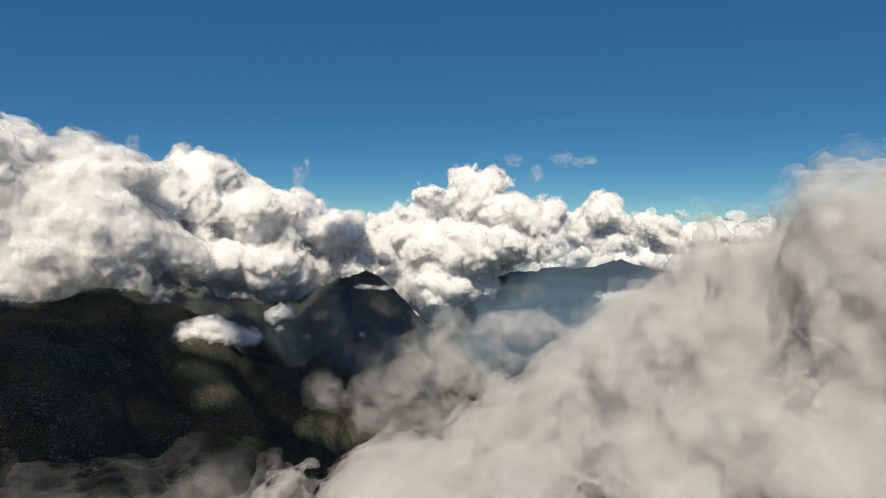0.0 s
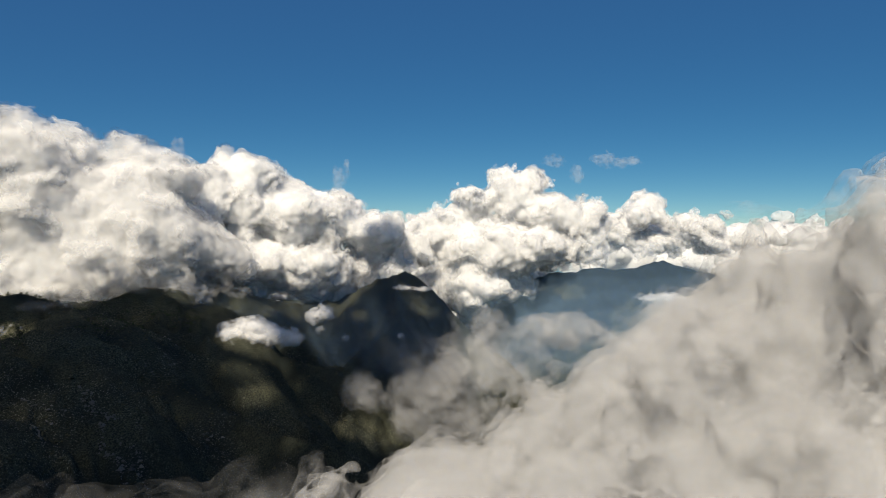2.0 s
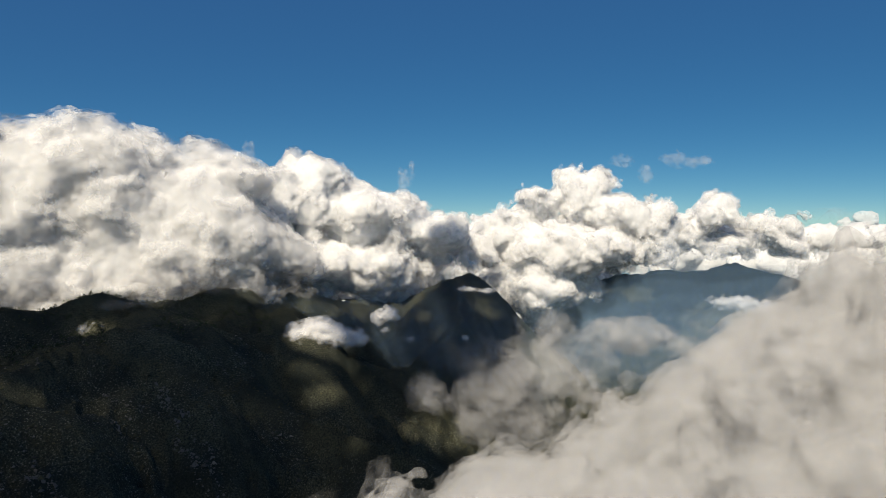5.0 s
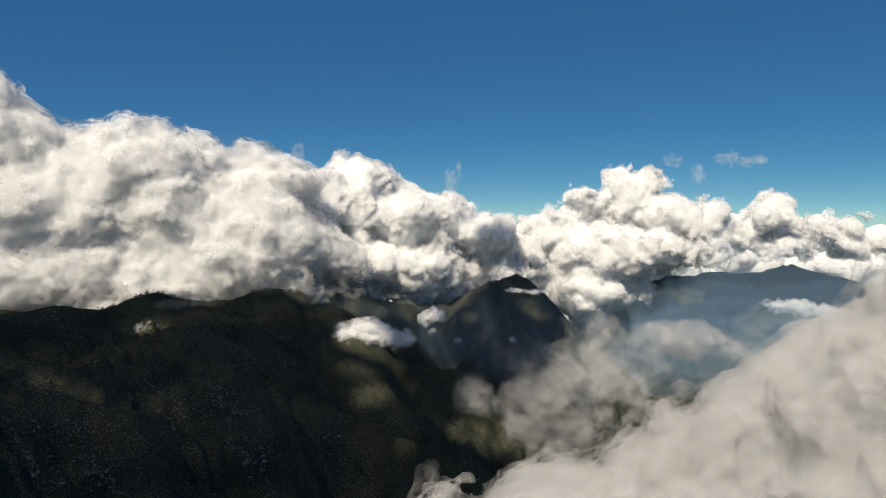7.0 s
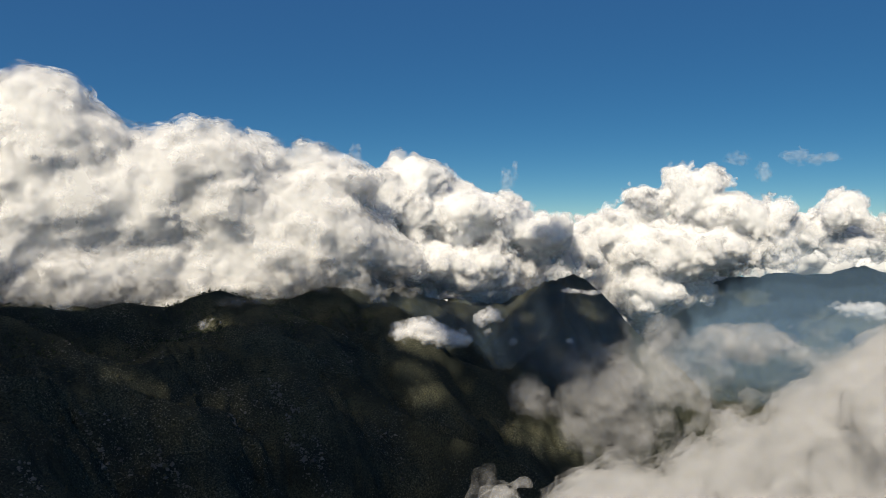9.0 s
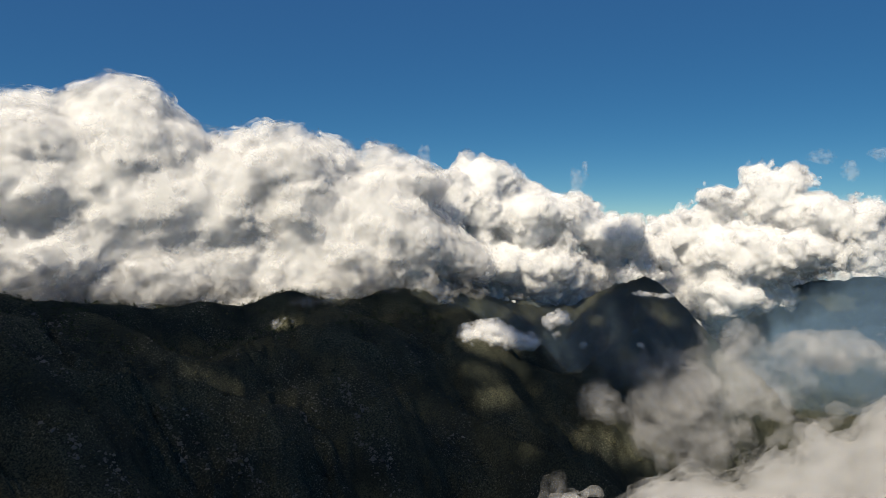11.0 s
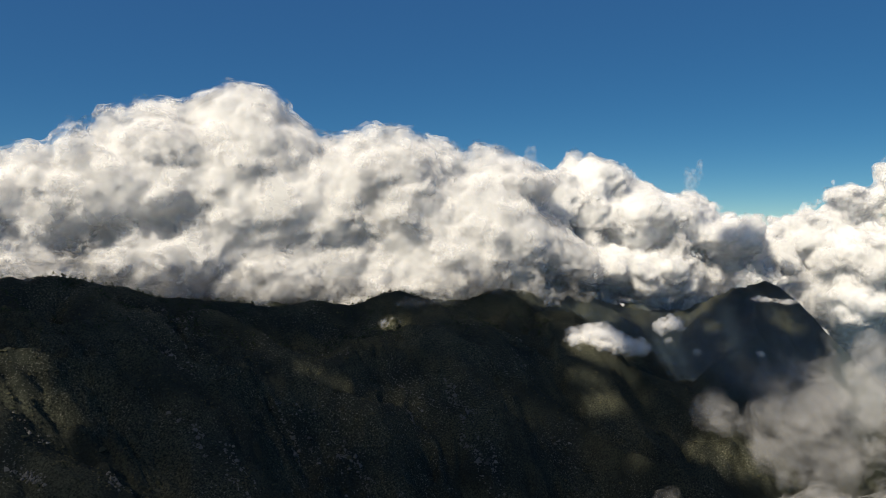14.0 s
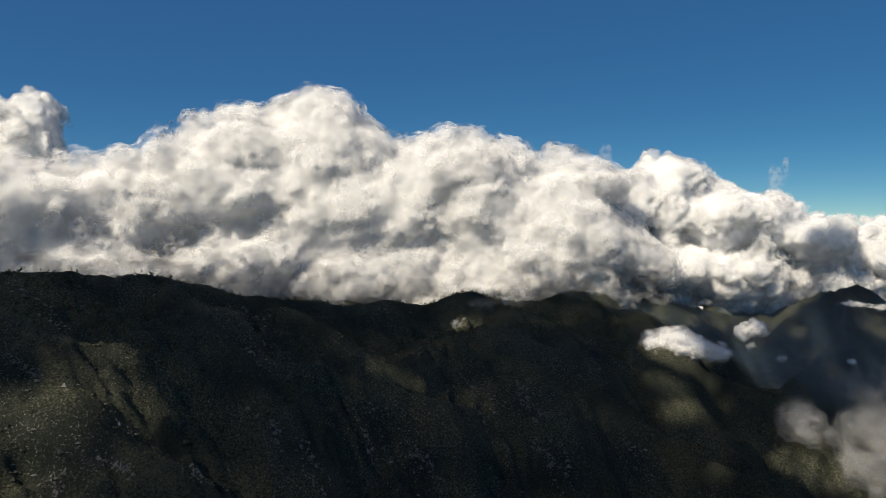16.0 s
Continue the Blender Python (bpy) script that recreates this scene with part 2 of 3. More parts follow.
# each crest: places along it (bearing, distance, elevation), slope by the crest, its width, slope below
CRESTS = [
    ([(-100, 1900, -2.2), (-80, 1950, -2.3), (-67.7, 2000, -2.3), (-63.5, 2030, -2.4), (-60.7, 2060, -2.85), (-58.5, 2100, -2.75),
      (-57, 2130, -3.3), (-55.4, 2160, -4.1), (-53, 2200, -4.6), (-50, 2230, -4.8), (-46.5, 2300, -5.2), (-44.5, 2330, -5.6), (-42.7, 2380, -5.65),
      (-40.5, 2390, -5.3), (-38.3, 2430, -6.0), (-36.4, 2445, -5.2), (-34.2, 2460, -4.7), (-31.5, 2550, -5.4), (-28.4, 2640, -5.5), (-26.2, 2680, -4.7)], 0.28, 420, 0.62),
    ([(-26.2, 2680, -4.7), (-24, 2795, -4.75), (-22.2, 2920, -5.4), (-21, 2970, -5.4), (-20.2, 3000, -4.6), (-18.8, 3060, -5.2), (-17.5, 3120, -5.7),
      (-14.6, 3250, -6.2), (-11.5, 3300, -6.1), (-9, 3320, -4.5)], 0.5, 200, 0.75),
    ([(-49.5, 2650, -5.3), (-46.8, 2650, -4.75), (-44.4, 2650, -5.2), (-42.8, 2650, -5.9)], 0.4, 120, 0.7),
    ([(-9, 3320, -4.4), (-7.3, 3350, -4.0), (-6.3, 3350, -3.7), (-5.5, 3350, -4.0), (-4.6, 3340, -5.1), (-4.2, 3330, -5.7), (-2.6, 3300, -6.9),
      (-0.6, 3250, -8.8), (3, 3150, -12)], 0.8, 120, 0.95),
    ([(-21.5, 2950, -5.9), (-19.8, 2450, -11.7), (-17.0, 2150, -13.8), (-13.6, 2000, -15.5), (-10.4, 1900, -17.8)], 1.0, 90, 0.95),
    ([(-28, 2350, -9.5), (-23, 2050, -13.6), (-17, 1850, -15.8), (-13.6, 1750, -16.8), (-10.7, 1700, -18), (-9.5, 1680, -20)], 0.9, 90, 0.95),
    ([(-7, 3320, -4.5), (-6.9, 2950, -7.4), (-9.6, 2700, -9.8), (-11.4, 2500, -11.6), (-13.2, 2380, -13.4)], 0.85, 100, 0.95),
    ([(-10.5, 3220, -6.5), (-12.5, 2900, -9.5), (-14.6, 2650, -12)], 0.85, 100, 0.95),
    ([(-50, 2250, -5.6), (-46, 2000, -8.5), (-41, 1850, -11.2), (-38, 1800, -14), (-35, 1780, -18)], 0.25, 200, 0.7),
    ([(-68, 1950, -3.5), (-66, 1600, -8), (-62, 1400, -12.5), (-58, 1250, -17), (-52, 1100, -24)], 0.25, 180, 0.7),
    ([(-57, 2150, -4.5), (-54, 1800, -9.5), (-50, 1550, -14), (-46, 1400, -19)], 0.28, 150, 0.7),
    ([(-31, 2500, -6), (-30.5, 2200, -10), (-29, 1950, -14.5), (-26, 1800, -18.5)], 0.4, 150, 0.75),
    ([(1.5, 4500, -6.2), (3.2, 4550, -4.7), (5.3, 4600, -3.9), (10.1, 4650, -3.4), (11.6, 4650, -3.4), (14.2, 4700, -2.7),
      (15.7, 4700, -3.2), (20, 4700, -4.2), (28, 4650, -3.5), (40, 4600, -4)], 0.6, 100, 0.9),
    ([(9, 4350, -8), (13, 4300, -5.8), (16, 4250, -6.2), (19, 4200, -8.5)], 0.6, 100, 0.9),
    ([(-20, 4600, -5.6), (-12, 4600, -5.5), (-4, 4600, -6.0)], 0.6, 100, 0.9),
]


def terrain_height(x, y):
    p3 = np.stack([x, y, np.zeros_like(x)], 1)
    wx = x + 45 * gradient_noise(p3 / 260) + 16 * gradient_noise(p3 / 90 + 9)
    wy = y + 45 * gradient_noise(p3 / 260 + 31) + 16 * gradient_noise(p3 / 90 + 47)
    best = np.full(len(x), VALLEY - 200.0)
    near = np.full(len(x), 1e9)
    for line, s1, w1, s2 in CRESTS:
        pts = [at(*q) for q in line]
        for a, b in zip(pts, pts[1:]):
            ab = b - a
            k = np.clip(((wx - a[0]) * ab[0] + (wy - a[1]) * ab[1]) / (ab[0] ** 2 + ab[1] ** 2), 0, 1)
            d = np.hypot(wx - a[0] - k * ab[0], wy - a[1] - k * ab[1])
            z = a[2] + k * ab[2] - s1 * np.minimum(d, w1) - s2 * np.maximum(d - w1, 0)
            h = np.clip(0.5 + 0.5 * (z - best) / 7, 0, 1)
            best = best * (1 - h) + z * h + 7 * h * (1 - h) * 0.5
            near = np.minimum(near, d)
    off = np.clip(near / 140, 0, 1)
    gully = 0
    for wave, high, seed in ((420, 60, 3), (190, 38, 5), (85, 32, 7), (38, 12, 11)):
        gully = gully - high * np.abs(gradient_noise(p3 / wave + seed)) * 1.7
    lat, rad = np.arctan2(x, y) * 1800, np.hypot(x, y)
    crag = np.exp(-((x + 365) ** 2 + (y - 3300) ** 2) / 450 ** 2)
    run = np.stack([(lat + 0.45 * rad) / 75 + 0.6 * gradient_noise(p3 / 140 + 71), rad / 300, np.zeros_like(x)], 1)
    gully = gully - 36 * np.abs(gradient_noise(run)) - 17 * np.abs(gradient_noise(run * 2.3 + 5))
    rough = 6.0 * gradient_noise(p3 / 130 + 12) + 4.0 * gradient_noise(p3 / 60 + 2) + 2.0 * gradient_noise(p3 / 24 + 4) + 1.2 * gradient_noise(p3 / 10 + 6)
    floor_z = VALLEY + 60 * gradient_noise(p3 / 700) + 25 * gradient_noise(p3 / 220)
    h = np.clip(0.5 + 0.5 * (best - floor_z) / 60, 0, 1)
    z = floor_z * (1 - h) + best * h + 30 * h * (1 - h)
    return z + gully * off + rough + crag * (11 * gradient_noise(p3 / 62 + 21) + 8 * gradient_noise(p3 / 27 + 23))


def build_ground():
    az = np.radians(np.concatenate([np.arange(-180, -78, 3.0), np.arange(-78, 40, 0.19), np.arange(40, 180, 3.0)]))
    rings = np.concatenate([[1, 40, 120, 250, 400], 550 * np.exp(np.arange(0, 2.16, 0.0062)), [5200, 6500, 9000, 20000]])
    a, r = np.meshgrid(az, rings)
    x, y = (r * np.sin(a)).ravel(), (r * np.cos(a)).ravel()
    z = terrain_height(x, y)
    na, nr = len(az), len(rings)
    i = np.arange(nr - 1)[:, None] * na + np.arange(na)[None, :]
    j = np.arange(nr - 1)[:, None] * na + (np.arange(na)[None, :] + 1) % na
    quads = np.stack([i, i + na, j + na, j], -1).reshape(-1, 4)
    me = mesh_of("ground", np.stack([x, y, z], 1), quads[:, ::-1])
    me.materials.append(GROUND)
    return tagged(new("ground", me), "dark scrub-covered mountain ridge with gullies and rocky slopes", "mountain", kind="structure")


ground = build_ground()


# ---- plants and rocks on the slopes ----
def leaf_material(name, a, b):
    m, n, l, out = material(name)
    bs = n.new("ShaderNodeBsdfPrincipled")
    bs.inputs["Roughness"].default_value = 0.8
    bs.inputs["Specular IOR Level"].default_value = 0.15
    geo = n.new("ShaderNodeNewGeometry")
    mix = n.new("ShaderNodeMix")
    mix.data_type = "RGBA"
    mix.inputs["A"].default_value, mix.inputs["B"].default_value = (*a, 1), (*b, 1)
    l.new(geo.outputs["Random Per Island"], mix.inputs["Factor"])
    l.new(mix.outputs["Result"], bs.inputs["Base Color"])
    l.new(bs.outputs[0], out.inputs["Surface"])
    return m


SCRUB = leaf_material("scrub", (0.016, 0.022, 0.013), (0.085, 0.078, 0.044))
LEAF = leaf_material("tree_leaf", (0.018, 0.030, 0.012), (0.045, 0.060, 0.022))
BARK = leaf_material("bark", (0.05, 0.04, 0.03), (0.09, 0.075, 0.055))
STONE = leaf_material("limestone", (0.05, 0.047, 0.043), (0.19, 0.18, 0.165))

OCTA_V = np.array(((1, 0, 0), (0, 1, 0), (-1, 0, 0), (0, -1, 0), (0, 0, 1), (0, 0, -0.6)), float)
OCTA_F = np.array(((0, 1, 4), (1, 2, 4), (2, 3, 4), (3, 0, 4), (1, 0, 5), (2, 1, 5), (3, 2, 5), (0, 3, 5)))
rng = np.random.RandomState(21)


def scatter_mesh(name, places, sizes, squash, mat, jag=0.3):
    """One mesh of many small lumps, each a jagged octahedron, at the places."""
    n = len(places)
    v = OCTA_V[None] * (1 + jag * rng.uniform(-1, 1, (n, 6, 3)))
    a = rng.uniform(0, 6.3, n)
    c, s_ = np.cos(a)[:, None], np.sin(a)[:, None]
    stretch = rng.uniform(0.7, 1.5, (n, 1))
    x, y = v[..., 0] * stretch, v[..., 1]
    v = np.stack([x * c - y * s_, x * s_ + y * c, v[..., 2] * squash], -1) * sizes[:, None, None] + places[:, None, :]
    f = OCTA_F[None] + 6 * np.arange(n)[:, None, None]
    me = mesh_of(name, v.reshape(-1, 3), f.reshape(-1, 3), smooth=False)
    me.materials.append(mat)
    return me


def on_slope(n, az0, az1, d0, d1):
    az = np.radians(rng.uniform(az0, az1, n))
    d = np.sqrt(rng.uniform(d0 ** 2, d1 ** 2, n))
    x, y = d * np.sin(az), d * np.cos(az)
    return x, y


def build_scrub():
    x, y = on_slope(70000, -74, -3, 1050, 2750)
    p3 = np.stack([x, y, np.zeros_like(x)], 1)
    keep = gradient_noise(p3 / 130 + 3) + 0.6 * gradient_noise(p3 / 45 + 8) > rng.uniform(-0.7, 0.5, len(x))
    x, y = x[keep], y[keep]
    size = rng.gamma(3.0, 0.55, len(x)) + 0.5
    me = scatter_mesh("scrub", np.stack([x, y, terrain_height(x, y) + 0.1 * size], 1), size, 0.75, SCRUB)
    tagged(new("scrub", me), "dark green scrub bushes dotted over the mountain slopes", "shrubs", kind="stuff")


def build_boulders():
    x, y = on_slope(26000, -72, -20, 1050, 2400)
    p3 = np.stack([x, y, np.zeros_like(x)], 1)
    keep = gradient_noise(p3 / 170 + 15) + 0.7 * gradient_noise(p3 / 50 + 18) > 0.42 + rng.uniform(-0.1, 0.25, len(x))
    x, y = x[keep], y[keep]
    size = rng.gamma(2.0, 0.9, len(x)) + 0.7
    me = scatter_mesh("boulders", np.stack([x, y, terrain_height(x, y)], 1), size, 0.8, STONE, 0.4)
    tagged(new("boulders", me), "pale limestone boulders strewn over the dark slope", "rocks", kind="stuff")


def rib_meshes():
    made = []
    for k in range(5):
        v = OCTA_V * (1 + 0.45 * rng.uniform(-1, 1, (6, 3)))
        ring = np.concatenate([v[:4] * (1, 1, 0.3) + (0, 0, -0.5), v[:4] * (0.75, 0.75, 0.4) + (0.1, 0, 0.5), v[4:5] + (0.1, 0.1, 0.2)])
        f = [(0, 1, 5), (0, 5, 4), (1, 2, 6), (1, 6, 5), (2, 3, 7), (2, 7, 6), (3, 0, 4), (3, 4, 7), (4, 5, 8), (5, 6, 8), (6, 7, 8), (7, 4, 8)]
        me = mesh_of("rib", ring, f, smooth=False)
        me.materials.append(STONE)
        made.append(me)
    return made


def outcrop(az, dist, wide, high, seed, ribs):
    """A cliff of limestone ribs standing out of the slope, each a piece of its own."""
    r = np.random.RandomState(seed)
    n = 56
    a = radians(az)
    w = r.normal(0, high * 0.6, n)
    u = r.normal(0, wide * 0.4, n) - 0.55 * w + 9 * np.sin(w / 14 + seed)
    x = dist * math.sin(a) + u * math.cos(a) + w * math.sin(a)
    y = dist * math.cos(a) - u * math.sin(a) + w * math.cos(a)
    z = terrain_height(x, y)
    thing = tagged(new("rock_outcrop"), "pale limestone ribs standing out of the dark slope", "rock", "outcrops on the slope")
    thing.location = (x[0], y[0], z[0])
    for k in range(n):
        rib = new("rib", ribs[r.randint(len(ribs))])
        rib.parent = thing
        wide_k = r.gamma(2.0, 0.75) + 1.0
        rib.location = (x[k] - x[0], y[k] - y[0], z[k] - z[0])
        rib.rotation_euler = (r.uniform(-0.3, 0.3), r.uniform(-0.3, 0.3), r.uniform(0, 6.28))
        rib.scale = (wide_k, wide_k * r.uniform(0.6, 1.2), wide_k * r.uniform(0.4, 1.0))


def tree_meshes(seed):
    """Trunk and crown of one ridge tree, about 10 m high."""
    r = np.random.RandomState(seed)
    v, f = [], []
    bends = [(0, 0, -1, 0.32), (0.15, 0.05, 3, 0.24), (0.1, 0.3, 6, 0.15), (0.3, 0.2, 9, 0.05)]
    for cx, cy, cz, rad in bends:
        for k in range(5):
            v.append((cx + rad * math.cos(1.257 * k), cy + rad * math.sin(1.257 * k), cz))
    for lvl in range(3):
        for k in range(5):
            f.append((lvl * 5 + k, lvl * 5 + (k + 1) % 5, lvl * 5 + 5 + (k + 1) % 5, lvl * 5 + 5 + k))
    clumps = 16
    for k in range(6):
        a, h = 1.05 * k + r.uniform(0, 0.6), 3.5 + 0.8 * k
        tip = (2.2 * math.cos(a), 2.2 * math.sin(a), h + 1.2)
        base = len(v)
        for q, rad in (((0.1, 0.1, h), 0.10), (tip, 0.03)):
            for j in range(4):
                v.append((q[0] + rad * math.cos(1.571 * j), q[1] + rad * math.sin(1.571 * j), q[2]))
        for j in range(4):
            f.append((base + j, base + (j + 1) % 4, base + 4 + (j + 1) % 4, base + 4 + j))
    trunk = mesh_of("trunk", v, f, smooth=False)
    trunk.materials.append(BARK)
    h = r.uniform(3.6, 10.2, clumps)
    a = r.uniform(0, 6.3, clumps)
    reach = (2.6 - 0.22 * (h - 4)) * r.uniform(0.3, 1.0, clumps)
    crown = scatter_mesh("crown", np.stack([reach * np.cos(a), reach * np.sin(a), h], 1), r.uniform(0.8, 1.6, clumps), 0.8, LEAF, 0.45)
    return trunk, crown


def build_trees():
    kinds = []
    for seed in (1, 2, 3):
        t, c = tree_meshes(seed)
        tree = tagged(new("tree"), "dark green tree on the ridge crest", "tree", "trees along the ridge")
        new("trunk", t).parent = tree
        new("crown", c).parent = tree
        kinds.append(tree)
    pts = [at(*q) for q in CRESTS[0][0][1:]] + [at(*q) for q in CRESTS[1][0][1:3]]
    spots = []
    for _ in range(230):
        k = rng.randint(len(pts) - 1)
        u = rng.uniform()
        q = pts[k] * (1 - u) + pts[k + 1] * u
        spots.append((q[0] + rng.normal(0, 26), q[1] + rng.normal(0, 26)))
    spots = np.array(spots)
    p3 = np.stack([spots[:, 0], spots[:, 1], np.zeros(len(spots))], 1)
    spots = spots[gradient_noise(p3 / 120 + 40) > -0.22]
    z = terrain_height(spots[:, 0], spots[:, 1])
    for i, (x, y) in enumerate(spots):
        m = Matrix.Translation((x, y, z[i])) @ Matrix.Rotation(rng.uniform(0, 6.28), 4, "Z")
        if i < 3:
            kinds[i].matrix_basis = m
            kinds[i].scale = [(0.85, 1.0, 1.15)[i]] * 3
        else:
            copy_thing(kinds[i % 3], m)
    # the wood below the crest
    x, y = on_slope(5200, -74, -22, 1750, 2650)
    p3 = np.stack([x, y, np.zeros_like(x)], 1)
    line = np.array([p[:2] for p in pts])
    gap = np.min(np.hypot(x[:, None] - np.repeat(line, 1, 0)[None, :, 0], y[:, None] - line[None, :, 1]), 1)
    keep = (gradient_noise(p3 / 160 + 60) > 0.02) & (gap < 330)
    x, y = x[keep], y[keep]
    z = terrain_height(x, y)
    n = len(x)
    places = np.stack([np.repeat(x, 5) + rng.normal(0, 1.3, 5 * n), np.repeat(y, 5) + rng.normal(0, 1.3, 5 * n), np.repeat(z, 5) + rng.uniform(2, 8.5, 5 * n)], 1)
    me = scatter_mesh("woodland", places, rng.uniform(1.2, 2.4, 5 * n), 0.9, LEAF, 0.45)
    tagged(new("woodland", me), "dark green woodland on the upper slope", "trees", kind="stuff")


build_scrub()
build_boulders()
RIBS = rib_meshes()
for k, (az, dist, wide, high) in enumerate(((-64.3, 1342, 24, 30), (-55.1, 1312, 20, 40), (-60.4, 1299, 14, 30), (-46.4, 1385, 16, 40), (-37.7, 1644, 18, 45), (-29.8, 1930, 12, 60),
                                            (-28.9, 1814, 14, 60), (-26.7, 1753, 12, 50), (-33.4, 1855, 12, 50), (-66.3, 1534, 16, 30), (-37.8, 1637, 16, 40), (-46.6, 1453, 20, 36),
                                            (-29.5, 1920, 12, 60), (-27.8, 1744, 14, 50), (-49.7, 1501, 14, 40), (-42.8, 1681, 12, 46))):
    outcrop(az, dist, wide, high, 50 + k, RIBS)
build_trees()


# ---- clouds ----
def cloud(name, label, lobes, step, waves, levels, base=None, torn=(60, 5), gaps=(), face=None, flat=1.0, blend=0.35, smooth=0):
    """A cloud from lobes (bearing, distance, elevation, half width, half depth, half height), billowed by noise.
    levels: depth below the surface and material; the first is the body, the others shells of vapour round it."""
    mid = radians(sum(q[0] for q in lobes) / len(lobes) if face is None else face)
    turn = np.array(((math.cos(mid), -math.sin(mid), 0), (math.sin(mid), math.cos(mid), 0), (0, 0, 1)))   # world to local
    cen = [turn @ at(*q[:3]) for q in lobes]
    rad = [np.array(q[3:6], float) for q in lobes]
    pad = sum(h for _, h in waves) * 0.9 + 2.5 * torn[1] + 3 * step - min(v for v, _ in levels)
    lo = np.min([c - r for c, r in zip(cen, rad)], 0) - pad
    hi = np.max([c + r for c, r in zip(cen, rad)], 0) + pad
    n = np.ceil((hi - lo) / step).astype(int)
    gx, gy, gz = [lo[k] + step * np.arange(n[k]) for k in range(3)]
    f = np.full(tuple(n), -1e3, np.float32)
    for c, r in zip(cen, rad):
        m = r.min()
        q = (((gx - c[0]) / r[0]) ** 2)[:, None, None] + (((gy - c[1]) / r[1]) ** 2)[None, :, None] + (((gz - c[2]) / r[2]) ** 2)[None, None, :]
        v = ((1 - np.sqrt(q)) * m).astype(np.float32)
        k = blend * m
        h = np.clip(0.5 + 0.5 * (v - f) / k, 0, 1)
        f = f * (1 - h) + v * h + k * h * (1 - h)
    reach = pad
    todo = np.abs(f) < reach
    i = np.argwhere(todo)
    p = np.stack([gx[i[:, 0]], gy[i[:, 1]], gz[i[:, 2]]], 1)
    add = np.zeros(len(p), np.float32)
    p = p * (1, 1, flat)
    for k, (wave, high) in enumerate(waves):
        g = gradient_noise(p / wave + 13.7 * k)
        add += high * (1.3 * g if wave < smooth else np.abs(g) * 2.4 - 0.75)
    f[todo] += add
    if gaps:                        # ragged along the sun's way
        w = turn @ np.array(sun_way)
        i = np.argwhere(f > -60)
        p = np.stack([gx[i[:, 0]], gy[i[:, 1]], gz[i[:, 2]]], 1)
        p = p - p[:, 2:] / w[2] * w
        ragged = np.zeros_like(f)
        ragged[f > -60] = 16 + 60 * gradient_noise(p / 150 + 3) + 34 * gradient_noise(p / 62 + 8)
    for q in gaps:
        c, w = turn @ np.array(q[:3]), turn @ np.array(sun_way)
        up = (gz - c[2])[None, None, :] / w[2]
        e = np.sqrt(((gx - c[0])[:, None, None] - up * w[0]) ** 2 + (((gy - c[1])[None, :, None] - up * w[1]) * w[2]) ** 2)
        f = np.minimum(f, ((e + ragged - q[3]) * 0.8).astype(np.float32))
    if base is not None:
        f = np.minimum(f, ((gz - base) * 0.8)[None, None, :])
    f[0], f[-1], f[:, 0], f[:, -1], f[:, :, 0], f[:, :, -1] = -999, -999, -999, -999, -999, -999
    thing = None
    for n_shell, (level, mat) in enumerate(levels):
        g = f
        if n_shell:
            g = f.copy()
            band = np.abs(f - level) < 2.4 * torn[1] + step
            i = np.argwhere(band)
            p = np.stack([gx[i[:, 0]], gy[i[:, 1]], gz[i[:, 2]]], 1)
            g[band] += torn[1] * 2.0 * gradient_noise(p / torn[0] + 5.3 * n_shell) + torn[1] * 0.8 * gradient_noise(p / (0.4 * torn[0]) - 7.1 * n_shell)
            g[0], g[-1], g[:, 0], g[:, -1], g[:, :, 0], g[:, :, -1] = -999, -999, -999, -999, -999, -999
        v, q = iso_surface(g, level, lo, step)
        if len(q) == 0:
            continue
        if thing is None:
            thing = tagged(new(name), label, "cloud")
            thing.location = (v @ turn).mean(0).tolist()
        part_name = "body" if n_shell == 0 else "fringe"
        me = mesh_of(part_name, v @ turn - np.array(thing.location), q)
        me.materials.append(mat)
        new(part_name, me).parent = thing
    return thing


def soft():
    return ([(34, CORE)] + [(v, SOFT[0]) for v in (27, 21, 15, 9, 4)] + [(v, SOFT[1]) for v in (-1, -6)]
            + [(v, SOFT[2]) for v in (-11, -16)] + [(v, SOFT[3]) for v in (-22, -28)])


def crisp(k):
    return [(10 * k, CORE), (6 * k, SOFT[0]), (3 * k, SOFT[0]), (0, SOFT[1]), (-4 * k, SOFT[1]), (-8 * k, SOFT[2]), (-13 * k, SOFT[3])]


def tuft(k):
    return [(12 * k, TUFT)] + [(v * k, WISP[0]) for v in (9.5, 7, 4.5, 2, 0)] + [(v * k, WISP[1]) for v in (-3, -6, -9, -12)]


BILLOW = [(520, 72), (230, 19), (96, 5), (46, 2.5)]
CRISP = [(260, 40), (120, 28), (58, 12), (29, 6)]

